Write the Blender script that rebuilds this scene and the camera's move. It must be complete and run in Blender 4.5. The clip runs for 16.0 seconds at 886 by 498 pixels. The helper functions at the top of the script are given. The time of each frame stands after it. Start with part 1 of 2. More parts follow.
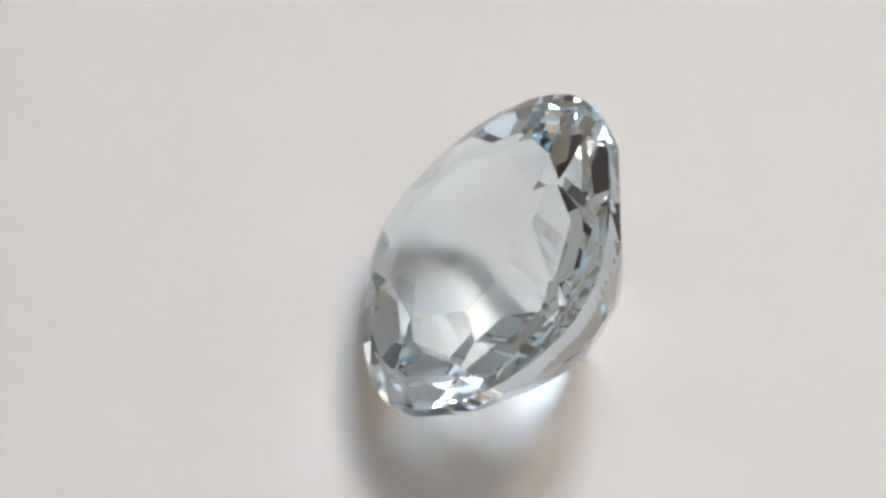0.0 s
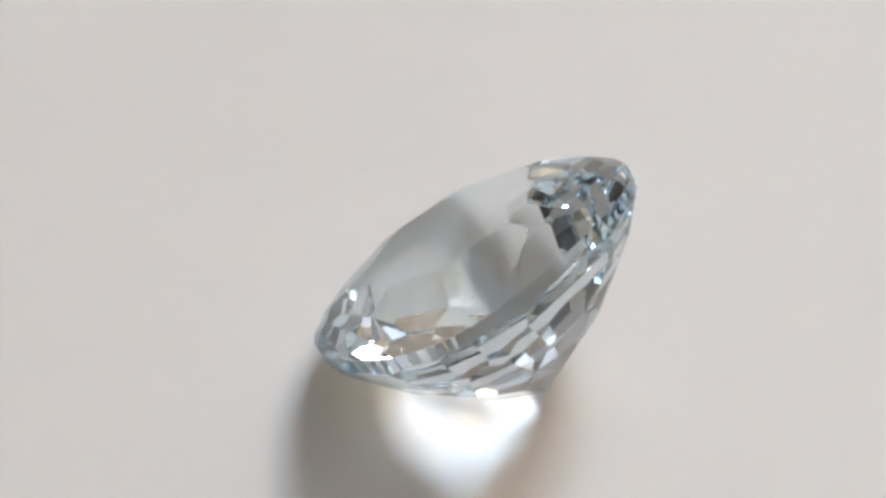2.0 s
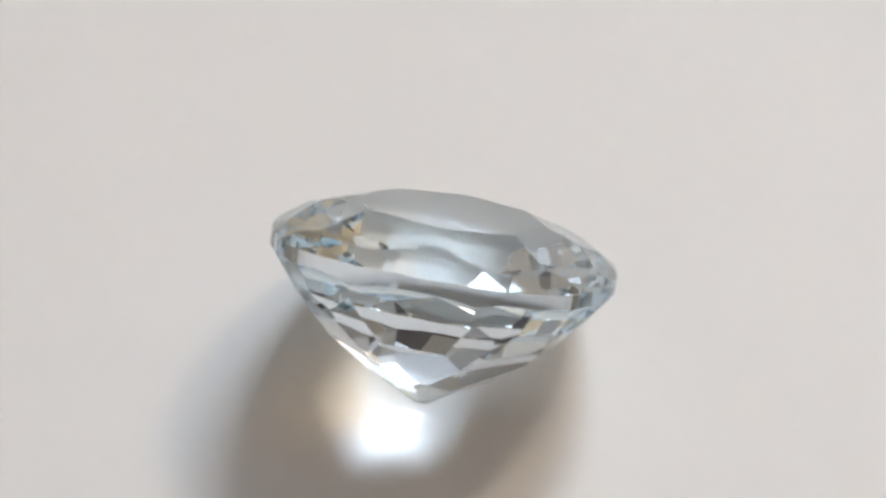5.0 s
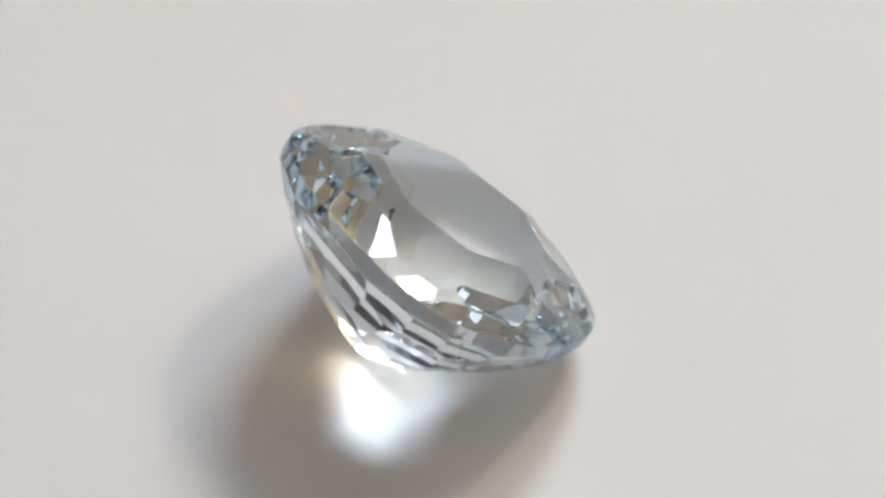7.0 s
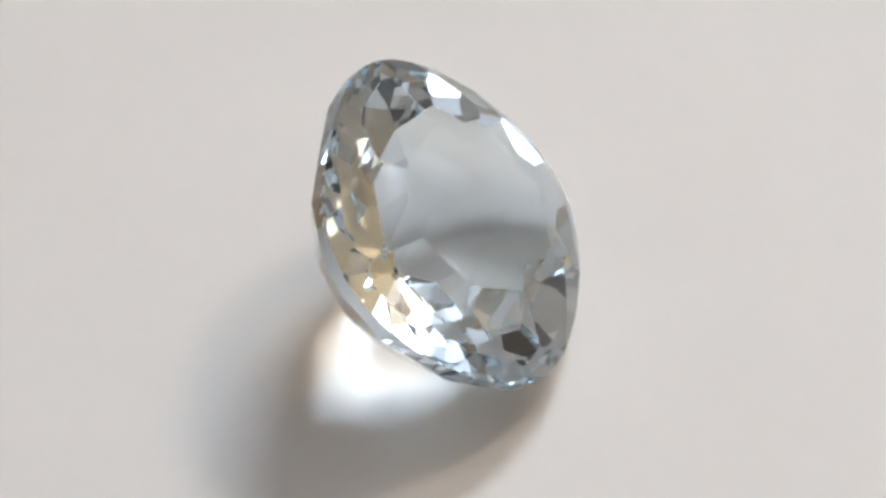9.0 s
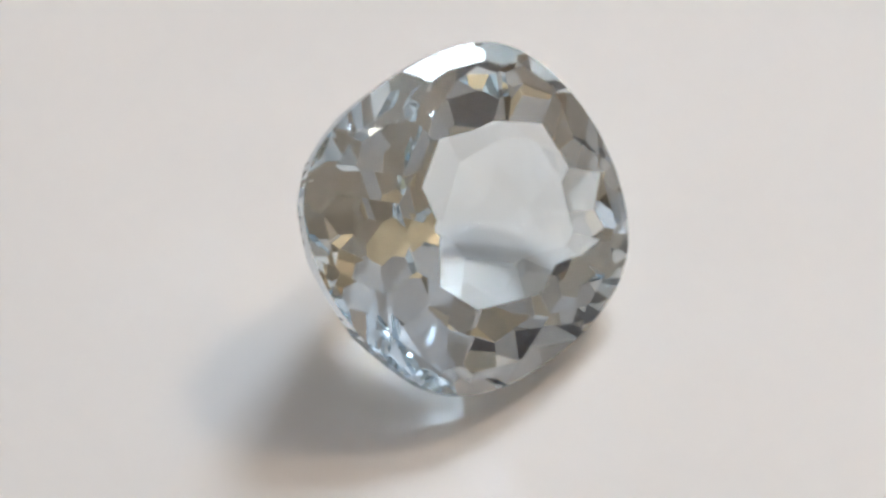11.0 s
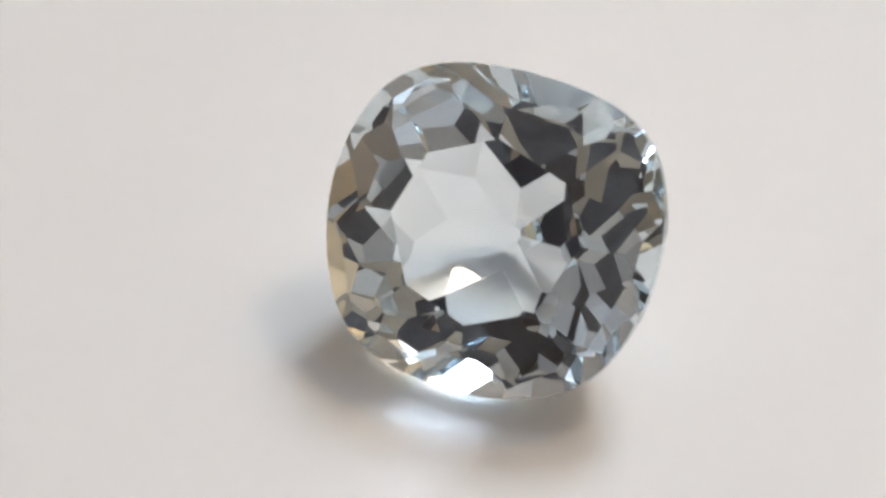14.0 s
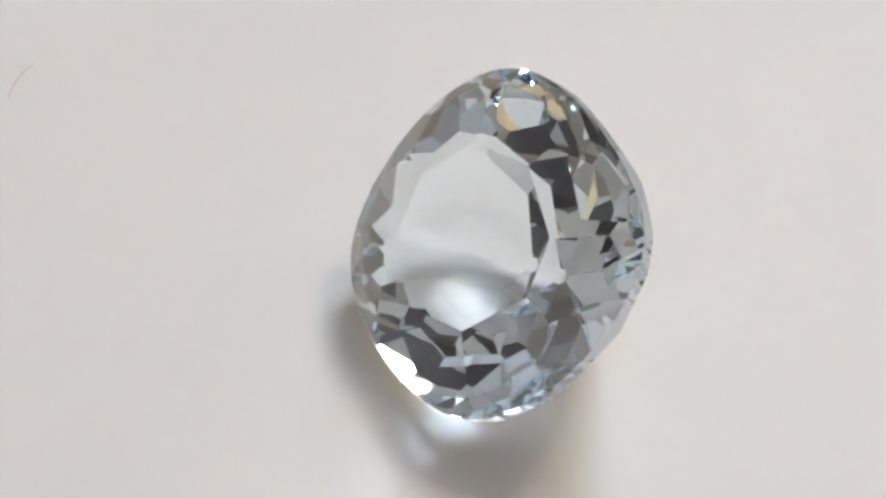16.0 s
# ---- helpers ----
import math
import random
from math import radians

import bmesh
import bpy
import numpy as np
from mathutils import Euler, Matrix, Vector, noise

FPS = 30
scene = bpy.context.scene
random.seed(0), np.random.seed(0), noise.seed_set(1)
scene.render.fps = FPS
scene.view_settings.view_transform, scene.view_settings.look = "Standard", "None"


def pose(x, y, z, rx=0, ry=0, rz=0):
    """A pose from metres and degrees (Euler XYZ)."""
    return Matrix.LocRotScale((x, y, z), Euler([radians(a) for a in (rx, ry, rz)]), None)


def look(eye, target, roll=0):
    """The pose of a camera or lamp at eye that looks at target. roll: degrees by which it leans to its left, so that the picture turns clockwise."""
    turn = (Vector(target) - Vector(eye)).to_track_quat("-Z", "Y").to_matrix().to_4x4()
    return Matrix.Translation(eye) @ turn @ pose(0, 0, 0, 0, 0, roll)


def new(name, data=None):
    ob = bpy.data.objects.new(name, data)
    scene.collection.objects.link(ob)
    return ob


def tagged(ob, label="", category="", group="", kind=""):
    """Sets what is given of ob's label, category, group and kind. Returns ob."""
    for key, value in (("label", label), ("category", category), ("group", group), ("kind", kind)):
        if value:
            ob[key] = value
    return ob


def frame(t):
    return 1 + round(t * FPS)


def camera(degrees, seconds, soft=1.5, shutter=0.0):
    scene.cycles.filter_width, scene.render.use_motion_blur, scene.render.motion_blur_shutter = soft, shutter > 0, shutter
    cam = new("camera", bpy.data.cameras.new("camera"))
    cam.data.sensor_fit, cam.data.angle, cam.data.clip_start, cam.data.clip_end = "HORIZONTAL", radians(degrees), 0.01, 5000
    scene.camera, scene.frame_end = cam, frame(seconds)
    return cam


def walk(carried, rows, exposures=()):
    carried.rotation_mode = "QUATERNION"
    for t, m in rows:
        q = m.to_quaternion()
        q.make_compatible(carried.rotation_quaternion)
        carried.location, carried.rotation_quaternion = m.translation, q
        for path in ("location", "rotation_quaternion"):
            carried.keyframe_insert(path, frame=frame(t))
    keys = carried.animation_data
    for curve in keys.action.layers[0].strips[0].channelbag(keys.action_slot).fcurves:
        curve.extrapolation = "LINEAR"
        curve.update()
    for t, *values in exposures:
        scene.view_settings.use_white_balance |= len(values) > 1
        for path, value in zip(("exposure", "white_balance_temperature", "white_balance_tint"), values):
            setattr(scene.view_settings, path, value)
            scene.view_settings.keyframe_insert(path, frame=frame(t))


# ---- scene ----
MM = 0.001
SPIN = 20.673                     # degrees per second, clockwise seen from above

# ---- camera ----
cam = camera(14.0, 16.0, soft=3.0)
TILT = 51.86
TARGET = Vector((-0.762 * MM, 2.791 * MM, 0))
EYE = TARGET + Vector((0, -math.cos(radians(TILT)), math.sin(radians(TILT)))) * 110.5 * MM
VIEW = look(EYE, TARGET, roll=-1.74)
walk(cam, [(0.0, VIEW), (16.0, VIEW)], exposures=[(0.0, 1.74), (2.5, 1.70), (4.0, 1.77), (7.0, 1.76), (9.0, 1.75), (11.5, 1.79), (12.5, 1.82), (14.5, 1.84), (16.0, 1.76)])

# ---- light paths: many turns inside the stone ----
scene.cycles.max_bounces = scene.cycles.transmission_bounces = scene.cycles.glossy_bounces = 24
scene.cycles.blur_glossy = 0.0
scene.cycles.sample_clamp_indirect = 0.0

# ---- world and lights ----
world = bpy.data.worlds.new("sky")
scene.world = world
world.use_nodes = True
wn = world.node_tree.nodes
sky = wn.new("ShaderNodeTexSky")
sky.sky_type, sky.sun_disc = "NISHITA", False
sky.sun_elevation, sky.sun_rotation = radians(40), radians(150)
world.node_tree.links.new(sky.outputs[0], wn["Background"].inputs[0])
wn["Background"].inputs[1].default_value = 0.05


def area_lamp(name, eye, target, sx, sy, power, colour):
    data = bpy.data.lights.new(name, "AREA")
    data.shape, data.size, data.size_y = "RECTANGLE", sx, sy
    data.energy, data.color = power, colour
    lamp = new(name, data)
    lamp.matrix_world = look(eye, target)
    return lamp


WIN_X, WIN_Z, WIN_W, WIN_H, WALL_N = 0.50, 1.18, 0.56, 0.60, 1.05
area_lamp("window_light", (WIN_X, WALL_N + 0.03, WIN_Z), (WIN_X, 0, WIN_Z - 0.02), WIN_W - 0.1, WIN_H - 0.1, 6.1, (0.79, 0.90, 1.0))
LAMP = Vector((0.99, 0.82, 1.62))


# ---- materials ----
def material(name):
    m = bpy.data.materials.new(name)
    m.use_nodes = True
    return m, m.node_tree.nodes, m.node_tree.links


def surface(name, base, dark, rough=0.6, scale=20.0, bump=0.1, depth=0.001, metal=0.0, fine=8.0, stretch=(1, 1, 1)):
    """A worn surface: colour and gloss vary at two scales, with a fine relief."""
    m, n, l = material(name)
    b = n["Principled BSDF"]
    tc = n.new("ShaderNodeTexCoord")
    mp = n.new("ShaderNodeMapping")
    mp.inputs["Scale"].default_value = stretch
    l.new(tc.outputs["Object"], mp.inputs[0])
    big, small = n.new("ShaderNodeTexNoise"), n.new("ShaderNodeTexNoise")
    big.inputs["Scale"].default_value, small.inputs["Scale"].default_value = scale, scale * fine
    small.inputs["Detail"].default_value = 6
    for x in (big, small):
        l.new(mp.outputs[0], x.inputs["Vector"])
    mixf = n.new("ShaderNodeMath")
    mixf.operation = "MULTIPLY_ADD"
    mixf.inputs[1].default_value = 0.45
    l.new(small.outputs[0], mixf.inputs[0])
    l.new(big.outputs[0], mixf.inputs[2])
    ramp = n.new("ShaderNodeValToRGB")
    ramp.color_ramp.elements[0].position, ramp.color_ramp.elements[0].color = 0.45, (*dark, 1)
    ramp.color_ramp.elements[1].position, ramp.color_ramp.elements[1].color = 0.95, (*base, 1)
    l.new(mixf.outputs[0], ramp.inputs[0])
    l.new(ramp.outputs[0], b.inputs["Base Color"])
    r = n.new("ShaderNodeMapRange")
    r.inputs["To Min"].default_value, r.inputs["To Max"].default_value = rough - 0.08, rough + 0.08
    l.new(small.outputs[0], r.inputs[0])
    l.new(r.outputs[0], b.inputs["Roughness"])
    b.inputs["Metallic"].default_value = metal
    bp = n.new("ShaderNodeBump")
    bp.inputs["Strength"].default_value, bp.inputs["Distance"].default_value = bump, depth
    l.new(small.outputs[0], bp.inputs["Height"])
    l.new(bp.outputs[0], b.inputs["Normal"])
    return m


def gem_glass(name, tint, rough, ior=1.575):
    """Clear polished stone, almost colourless."""
    m, n, l = material(name)
    n.remove(n["Principled BSDF"])
    g = n.new("ShaderNodeBsdfGlass")
    g.inputs["Color"].default_value = (*tint, 1)
    g.inputs["Roughness"].default_value = rough
    g.inputs["IOR"].default_value = ior
    l.new(g.outputs[0], n["Material Output"].inputs["Surface"])
    return m


def glowing(name, colour, strength):
    m, n, l = material(name)
    b = n["Principled BSDF"]
    b.inputs["Base Color"].default_value = (0.8, 0.8, 0.8, 1)
    b.inputs["Emission Color"].default_value = (*colour, 1)
    b.inputs["Emission Strength"].default_value = strength
    return m


STONE = gem_glass("pale_blue_gem", (0.946, 0.979, 0.998), 0.0)
GIRDLE = gem_glass("ground_girdle", (0.82, 0.85, 0.88), 0.0)
PAPER = surface("white_platter", (0.80, 0.79, 0.78), (0.775, 0.768, 0.76), rough=0.55, scale=90, bump=0.03, depth=0.0001, fine=14)
FIBRE = surface("brown_fibre", (0.66, 0.57, 0.52), (0.56, 0.47, 0.42), rough=0.5, scale=900, bump=0.05, depth=0.000002)
WOOD = surface("table_wood", (0.38, 0.22, 0.11), (0.22, 0.12, 0.055), rough=0.45, scale=9, stretch=(1, 9, 9), bump=0.15)
PLASTER = surface("wall_plaster", (0.84, 0.83, 0.83), (0.80, 0.79, 0.79), rough=0.85, scale=3, fine=40, bump=0.1)
OCHRE = surface("ochre_plaster", (0.74, 0.57, 0.36), (0.68, 0.52, 0.33), rough=0.85, scale=3, fine=40, bump=0.1)
TAN = surface("tan_plaster", (0.38, 0.31, 0.24), (0.34, 0.28, 0.215), rough=0.85, scale=3, fine=40, bump=0.1)
CEILING = surface("ceiling_paint", (0.70, 0.70, 0.73), (0.67, 0.67, 0.70), rough=0.9, scale=3, fine=40, bump=0.1)
BOARDS = surface("floor_wood", (0.40, 0.28, 0.18), (0.28, 0.19, 0.12), rough=0.5, scale=4, stretch=(1, 8, 1))
WHITE = surface("white_paint", (0.72, 0.72, 0.70), (0.66, 0.66, 0.64), rough=0.4, scale=12)
METAL = surface("brushed_metal", (0.6, 0.6, 0.6), (0.5, 0.5, 0.5), rough=0.35, scale=30, metal=1.0)
GLOW = glowing("lamp_diffuser", (1.0, 0.80, 0.60), 10.2)
PANE = bpy.data.materials.new("window_glass")
PANE.use_nodes = True
PANE.node_tree.nodes["Principled BSDF"].inputs["Transmission Weight"].default_value = 1.0
PANE.node_tree.nodes["Principled BSDF"].inputs["Roughness"].default_value = 0.02


# ---- mesh helpers ----
def part(name, bm, mat, parent=None, label=""):
    me = bpy.data.meshes.new(name)
    bm.normal_update()
    bm.to_mesh(me)
    bm.free()
    me.materials.append(mat)
    ob = new(name, me)
    ob.parent = parent
    if label:
        tagged(ob, label)
    return ob


def box(x0, y0, z0, x1, y1, z1, bevel=0.0, bm=None):
    own = bm is None
    bm = bm or bmesh.new()
    made = bmesh.ops.create_cube(bm, size=1.0)["verts"]
    for v in made:
        v.co = Vector((x0 + (v.co.x + 0.5) * (x1 - x0), y0 + (v.co.y + 0.5) * (y1 - y0), z0 + (v.co.z + 0.5) * (z1 - z0)))
    if bevel and own:
        bmesh.ops.bevel(bm, geom=bm.edges[:], offset=bevel, segments=2, affect="EDGES", profile=0.6)
    return bm


def lathe(profile, sides=96):
    """A body of revolution about z from (radius, height) pairs, closed where the radius is zero."""
    bm = bmesh.new()
    rings = []
    for r, z in profile:
        if r == 0:
            rings.append([bm.verts.new((0, 0, z))])
        else:
            rings.append([bm.verts.new((r * math.cos(i * math.tau / sides), r * math.sin(i * math.tau / sides), z)) for i in range(sides)])
    for a, b in zip(rings, rings[1:]):
        for i in range(sides):
            j = (i + 1) % sides
            if len(a) == 1:
                bm.faces.new((a[0], b[i], b[j]))
            elif len(b) == 1:
                bm.faces.new((a[i], b[0], a[j]))
            else:
                bm.faces.new((a[i], b[i], b[j], a[j]))
    bmesh.ops.recalc_face_normals(bm, faces=bm.faces[:])
    return bm


# ---- the room ----
X0, X1, Y0, FLOOR, TOP, T = -1.3, 1.8, -1.4, -0.78, 1.68, 0.12
tagged(part("floor", box(X0 - T, Y0 - T, FLOOR - 0.1, X1 + T, WALL_N + T, FLOOR), BOARDS), "dark wooden floor of the room", "floor", kind="structure")
tagged(part("ceiling", box(X0 - T, Y0 - T, TOP, X1 + T, WALL_N + T, TOP + 0.1), CEILING), "plain painted ceiling", "ceiling", kind="structure")
tagged(part("wall_west", box(X0 - T, Y0, FLOOR, X0, WALL_N, TOP), PLASTER), "plain plaster wall", "wall", kind="structure")
tagged(part("wall_east", box(X1, Y0, FLOOR, X1 + T, WALL_N, TOP), OCHRE), "plain ochre plaster wall", "wall", kind="structure")
tagged(part("wall_south", box(X0 - T, Y0 - T, FLOOR, X1 + T, Y0, TOP), TAN), "plain tan plaster wall", "wall", kind="structure")


def wall_with_window():
    a, b = WIN_X - WIN_W / 2, WIN_X + WIN_W / 2
    lo, hi = WIN_Z - WIN_H / 2, WIN_Z + WIN_H / 2
    bm = box(X0 - T, WALL_N, FLOOR, a, WALL_N + T, TOP)
    box(b, WALL_N, FLOOR, X1 + T, WALL_N + T, TOP, bm=bm)
    box(a, WALL_N, FLOOR, b, WALL_N + T, lo, bm=bm)
    box(a, WALL_N, hi, b, WALL_N + T, TOP, bm=bm)
    tagged(part("wall_north", bm, PLASTER), "plain plaster wall with a window opening", "wall", kind="structure")
    win = tagged(new("window_1"), "white framed window with bright daylight behind it", "window", kind="structure")
    win.location = (WIN_X, WALL_N + 0.06, lo)
    w, h, f = WIN_W / 2, WIN_H, 0.05
    fr = box(-w, 0.02, 0, -w + f, 0.06, h)
    box(w - f, 0.02, 0, w, 0.06, h, bm=fr)
    box(-w + f, 0.02, 0, w - f, 0.06, f, bm=fr)
    box(-w + f, 0.02, h - f, w - f, 0.06, h, bm=fr)
    part("window_frame", fr, WHITE, win)
    pane = part("pane", box(-w + f, 0.035, f, w - f, 0.041, h - f), PANE, win, "clear window pane")
    pane.visible_shadow = False


wall_with_window()


def ceiling_lamp():
    lamp = tagged(new("ceiling_light"), "round white ceiling light glowing warm", "ceiling light")
    lamp.location = (LAMP.x, LAMP.y, TOP)
    part("frame", lathe([(0, 0), (0.17, 0), (0.17, -0.03), (0.165, -0.033), (0.16, -0.02), (0, -0.02)]), METAL, lamp, "thin metal rim")
    part("diffuser", lathe([(0, -0.022), (0.159, -0.022), (0.169, -0.05), (0.152, -0.075), (0.1, -0.09), (0, -0.096)]), GLOW, lamp, "glowing frosted diffuser")


ceiling_lamp()


# ---- the table and the turning platter ----
def work_table():
    t = tagged(new("table"), "brown wooden table under a white turntable", "table")
    t.location = (0, 0.05, FLOOR)
    top = -0.028 - FLOOR
    part("tabletop", box(-0.75, -0.42, top - 0.03, 0.75, 0.42, top, 0.004), WOOD, t)
    for x in (-0.68, 0.68):
        for y in (-0.36, 0.36):
            part("leg", box(x - 0.03, y - 0.03, 0, x + 0.03, y + 0.03, top - 0.03, 0.004), WOOD, t)


work_table()


def turning_platter():
    base = tagged(new("turntable"), "round white matte turntable carrying a gemstone", "turntable")
    base.location = (0, 0, -0.028)
    part("foot", lathe([(0, 0), (0.055, 0), (0.055, 0.012), (0.03, 0.0145), (0, 0.0145)]), WHITE, base, "white plastic foot")
    platter = part("platter", lathe([(0, 0.015), (0.078, 0.015), (0.08, 0.017), (0.08, 0.0265), (0.0785, 0.028), (0.04, 0.028), (0, 0.028)], 128), PAPER, base, "smooth white platter")
    return platter


PLATTER = turning_platter()


DARK = surface("dark_phone_shell", (0.050, 0.050, 0.080), (0.038, 0.038, 0.062), rough=0.4, scale=60, bump=0.02)
BLACK = surface("black_plastic", (0.04, 0.04, 0.04), (0.025, 0.025, 0.025), rough=0.5, scale=60)


# ---- the filming phone on its holder, which the facets mirror as dark patches ----
def filming_phone():
    body = bmesh.new()
    box(-0.118, -0.030, 0.006, 0.016, 0.034, 0.014, bm=body)
    bmesh.ops.bevel(body, geom=body.edges[:], offset=0.003, segments=2, affect="EDGES", profile=0.6)
    phone = tagged(part("phone", body, DARK), "dark blue smartphone clamped in a black holder above the turntable", "phone")
    phone.matrix_world = VIEW
    part("lens_bezel", lathe([(0.0085, 0.006), (0.0085, 0.0045), (0.0075, 0.004), (0.007, 0.006)], 32), METAL, phone, "thin metal ring round the lens")
    holder = tagged(new("phone_holder"), "black upright holder with a clamp standing on the table", "phone holder")
    foot = VIEW @ Vector((-0.13, 0, 0.01))
    holder.location = (foot.x - 0.012, foot.y, -0.028)
    part("base", lathe([(0, 0), (0.05, 0), (0.05, 0.006), (0.046, 0.009), (0, 0.01)]), BLACK, holder)
    part("pole", lathe([(0, 0.009), (0.006, 0.009), (0.006, foot.z + 0.05), (0, foot.z + 0.051)], 24), BLACK, holder)
    part("clamp", box(-0.006, -0.02, foot.z + 0.012, 0.02, 0.02, foot.z + 0.046, 0.002), BLACK, holder)


filming_phone()


# ---- the gemstone (worked out in millimetres) ----
LEAN, LEAN_AZ = 40.79, -93.4       # slope and direction of the facet on which it lies
REST, TABLE_Z = 3.853, 1.180      # how far that facet and the top facet lie from the middle
HEADING, STAND = 177.5, (0.432, -0.644)


WAVES = ((1, -0.0154, 0.0285), (2, 0.0012, -0.0014), (3, 0.0009, 0.0102), (4, 0.0001, 0.0043), (6, 0.0029, -0.0017), (8, 0.0047, -0.0007))


def outline(count=720):
    pts = []
    for i in range(count):
        a = i * math.tau / count
        r = (abs(math.cos(a) / 5.0) ** 2.52 + abs(math.sin(a) / 4.8) ** 2.52) ** (-1 / 2.52)
        r *= 1 + sum(c * math.cos(k * a) + d * math.sin(k * a) for k, c, d in WAVES)
        pts.append((r * math.cos(a), r * math.sin(a)))
    return np.array(pts)


RIM = outline()


def reach(az):
    """How far the girdle reaches in a direction."""
    return float((RIM @ np.array((math.cos(radians(az)), math.sin(radians(az))))).max())


def facet_planes():
    """The cut: rows of (part, normal, distance)."""
    rnd = random.Random(5)
    out = [("table_facet", Vector((0, 0, 1)), TABLE_Z)]

    def row(count, first, slope, k, z, jitter=0.6):
        for i in range(count):
            az = first + i * 360 / count
            s = slope + rnd.uniform(-jitter, jitter)
            az += rnd.uniform(-1.2, 1.2)
            a, b = radians(az), radians(s)
            n = Vector((math.cos(a) * math.sin(b), math.sin(a) * math.sin(b), math.cos(b)))
            out.append(("crown", n, k * reach(az) * math.sin(b) + z * math.cos(b)))

    for i in range(72):
        az = i * 5.0
        out.append(("girdle", Vector((math.cos(radians(az)), math.sin(radians(az)), 0)), reach(az)))
    row(16, 11.25, 37.0, 1.0, 0.10)
    row(16, 0.0, 32.5, 0.985, 0.15)
    row(8, 0.0, 27.0, 0.90, 0.51)
    row(8, 22.5, 20.0, 0.66, 0.90)
    # the pavilion: four flat sides and four corners
    axis = LEAN_AZ + 1.3

    def tangent(az, slope):
        return reach(az) * math.sin(radians(slope)) + 0.30 * math.cos(radians(slope))

    def facet(az, slope, distance):
        a, b = radians(az), radians(slope)
        out.append(("pavilion", Vector((math.cos(a) * math.sin(b), math.sin(a) * math.sin(b), -math.cos(b))), distance))

    mains = [axis + 45 * i for i in range(8)]

    # two rows under the girdle, then pairs of narrow facets
    for i in range(16):
        az = LEAN_AZ + 22.5 * i + rnd.uniform(-1.2, 1.2)
        slope = (53.8 if i % 2 else 52.2) + rnd.uniform(-0.3, 0.3)
        facet(az, slope, tangent(az, slope))
    for i in range(8):
        for side in (-6.5, 6.5):
            az = LEAN_AZ + 22.5 + 45 * i + side + rnd.uniform(-1.2, 1.2)
            slope = 47.0 + rnd.uniform(-0.3, 0.3)
            facet(az, slope, 0.885 * reach(az) * math.sin(radians(slope)) + 1.19 * math.cos(radians(slope)))
    for i, az in enumerate(mains):
        if i == 0:
            facet(LEAN_AZ, LEAN, REST)
        elif i % 2 == 0:
            facet(az, LEAN, REST * (1 + reach(az) / reach(LEAN_AZ)) / 2)
        else:
            facet(az, 40.6, 4.045)
    for az in mains:
        facet(az + 22.5, 32.2, 4.045)
    for az in mains:
        facet(az + rnd.uniform(-2, 2), 8.0 + rnd.uniform(-1, 1), 4.62)
    return out


def cut_polygon(planes, i):
    """The piece of plane i that lies inside all the others."""
    n, d = planes[i][1], planes[i][2]
    u = n.orthogonal().normalized()
    v = n.cross(u)
    poly = [n * d + u * x * 30 + v * y * 30 for x, y in ((-1, -1), (1, -1), (1, 1), (-1, 1))]
    for j, (_, m, e) in enumerate(planes):
        if j == i or not poly:
            continue
        res = []
        for p, q in zip(poly, poly[1:] + poly[:1]):
            a, b = m.dot(p) - e, m.dot(q) - e
            if a <= 0:
                res.append(p)
            if a * b < 0:
                res.append(p + (q - p) * (a / (a - b)))
        poly = res
    return poly


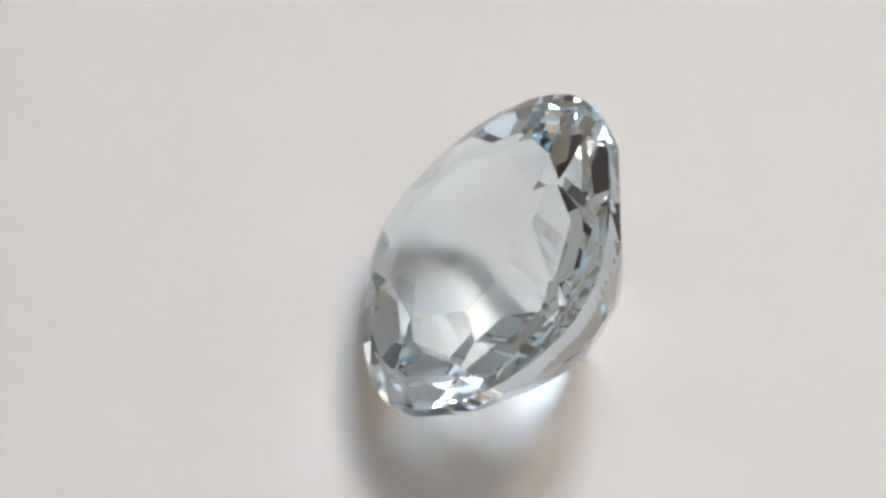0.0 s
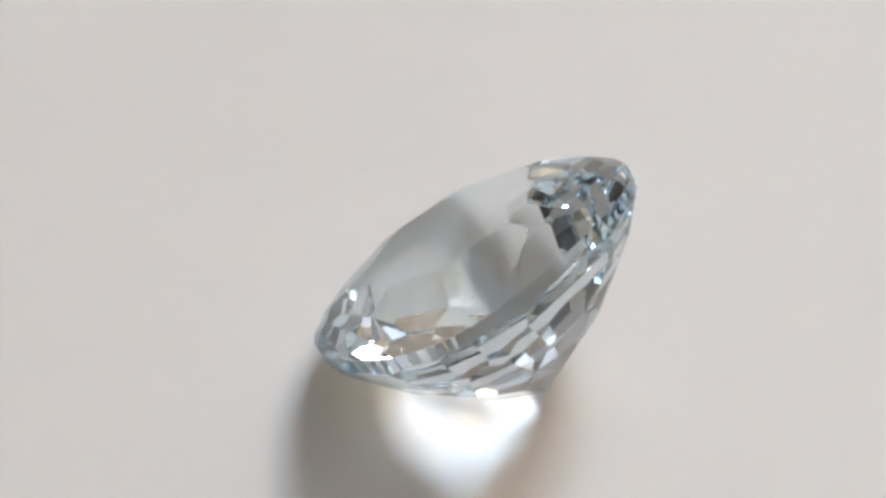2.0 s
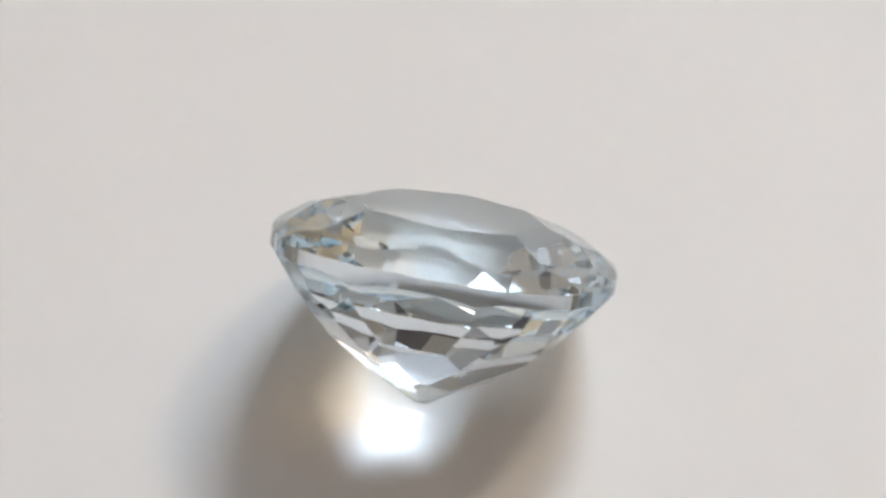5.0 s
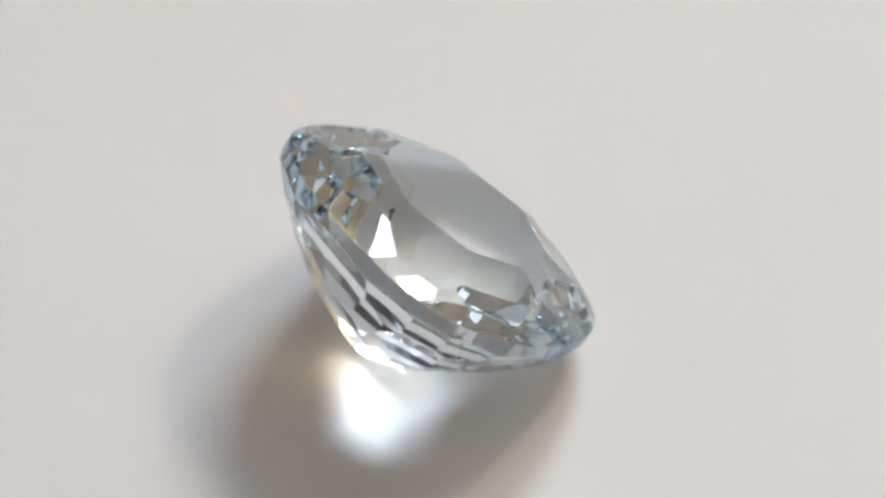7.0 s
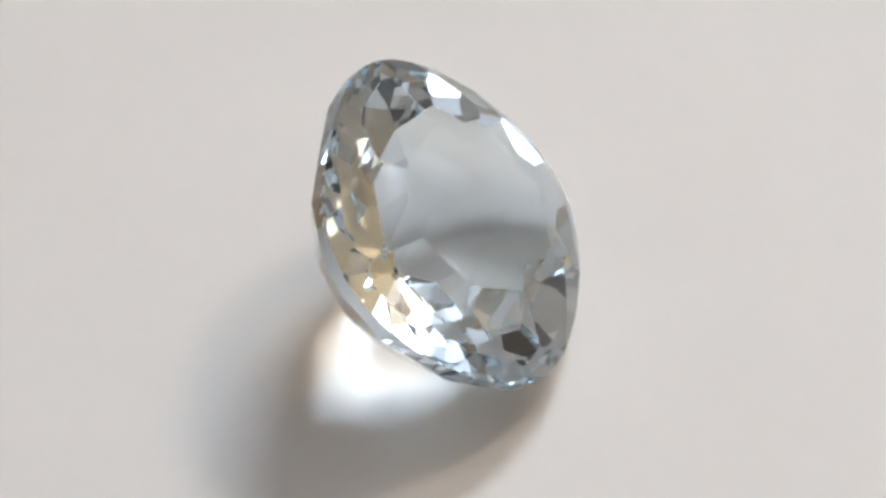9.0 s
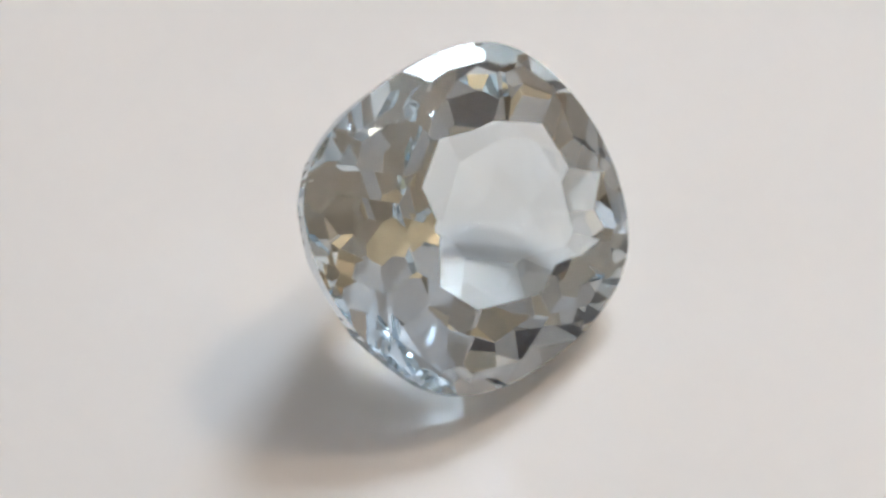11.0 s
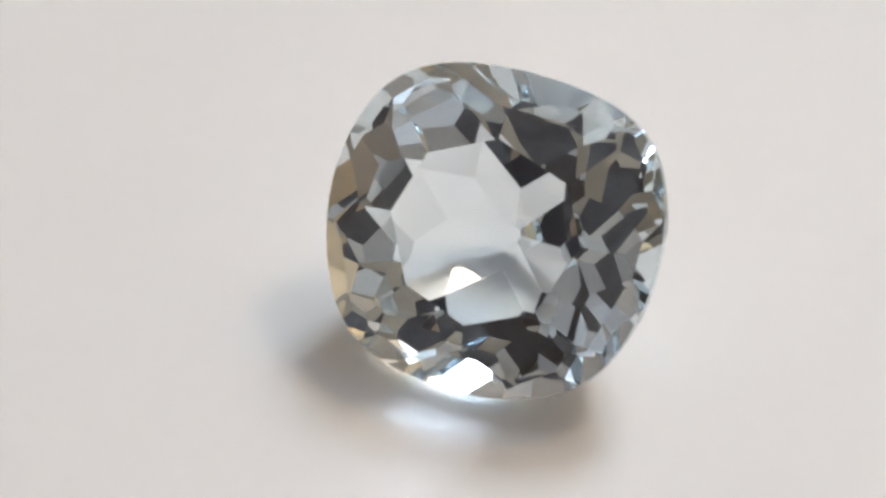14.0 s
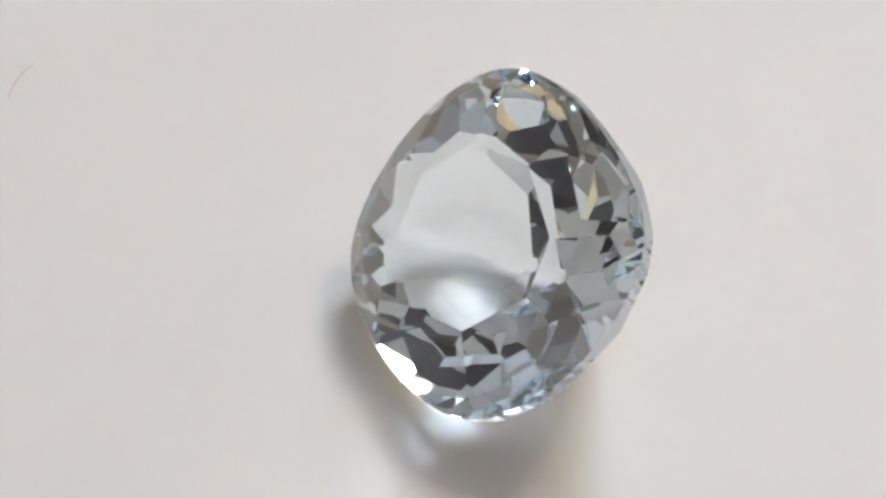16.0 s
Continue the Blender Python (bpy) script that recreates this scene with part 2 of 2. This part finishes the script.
def gemstone():
    gem = tagged(new("gemstone"), "pale blue transparent cushion-cut gemstone lying tilted on a white turntable", "gemstone")
    planes = facet_planes()
    turn = Matrix.Rotation(radians(LEAN), 3, "Y") @ Matrix.Rotation(radians(-LEAN_AZ), 3, "Z")
    polys = [(planes[i][0], [turn @ p for p in cut_polygon(planes, i)]) for i in range(len(planes))]
    low = min(p.z for _, poly in polys for p in poly)
    labels = {"table_facet": "flat clear top facet", "crown": "faceted crown round the top facet", "girdle": "thin ground girdle edge", "pavilion": "deep faceted pavilion with a pale window"}
    for name in ("pavilion", "girdle", "crown", "table_facet"):
        bm = bmesh.new()
        for kind, poly in polys:
            if kind == name and len(poly) > 2:
                bm.faces.new([bm.verts.new((p - Vector((0, 0, low))) * MM) for p in poly])
        bmesh.ops.remove_doubles(bm, verts=bm.verts[:], dist=2e-7)
        part(name, bm, GIRDLE if name == "girdle" else STONE, gem, labels[name])
    return gem


GEM = gemstone()


def stray_fibre():
    """A short bowed hair-thin fibre that lies on the platter."""
    a, b = Vector((-6.70, 16.10, 0)), Vector((-7.98, 15.25, 0))
    side = Vector((-(b - a).y, (b - a).x, 0)).normalized()
    if side.dot(a) < 0:
        side = -side
    mid = (a + b) / 2
    bm = bmesh.new()
    rings = []
    for i in range(17):
        k = i / 16
        c = a.lerp(b, k) + side * 0.13 * (1 - (2 * k - 1) ** 2)
        r = 0.017 * (0.45 + 0.55 * math.sin(math.pi * min(max(k, 0.08), 0.92)))
        along = (b - a).normalized()
        across = Vector((-along.y, along.x, 0))
        rings.append([bm.verts.new((c - mid + across * r * math.cos(w) + Vector((0, 0, r * math.sin(w) + 0.022))) * MM) for w in [j * math.tau / 6 for j in range(6)]])
    for p, q in zip(rings, rings[1:]):
        for j in range(6):
            bm.faces.new((p[j], p[(j + 1) % 6], q[(j + 1) % 6], q[j]))
    bm.faces.new(rings[0])
    bm.faces.new(rings[-1])
    bmesh.ops.recalc_face_normals(bm, faces=bm.faces[:])
    ob = tagged(part("fibre", bm, FIBRE), "short bowed brown fibre lying on a white turntable", "fibre")
    return ob, mid * MM


FIBRE_OB, FIBRE_AT = stray_fibre()


# ---- what moves ----
def motions():
    times = [i * 0.5 for i in range(33)]

    def spun(t, x, y, z, heading):
        return Matrix.Rotation(radians(-SPIN * t), 4, "Z") @ pose(x, y, z, 0, 0, heading)

    walk(PLATTER, [(t, spun(t, 0, 0, 0, 0)) for t in times])
    walk(GEM, [(t, spun(t, STAND[0] * MM, STAND[1] * MM, 0.03 * MM, HEADING)) for t in times])
    walk(FIBRE_OB, [(t, spun(t, FIBRE_AT.x, FIBRE_AT.y, 0, 0)) for t in times])


motions()
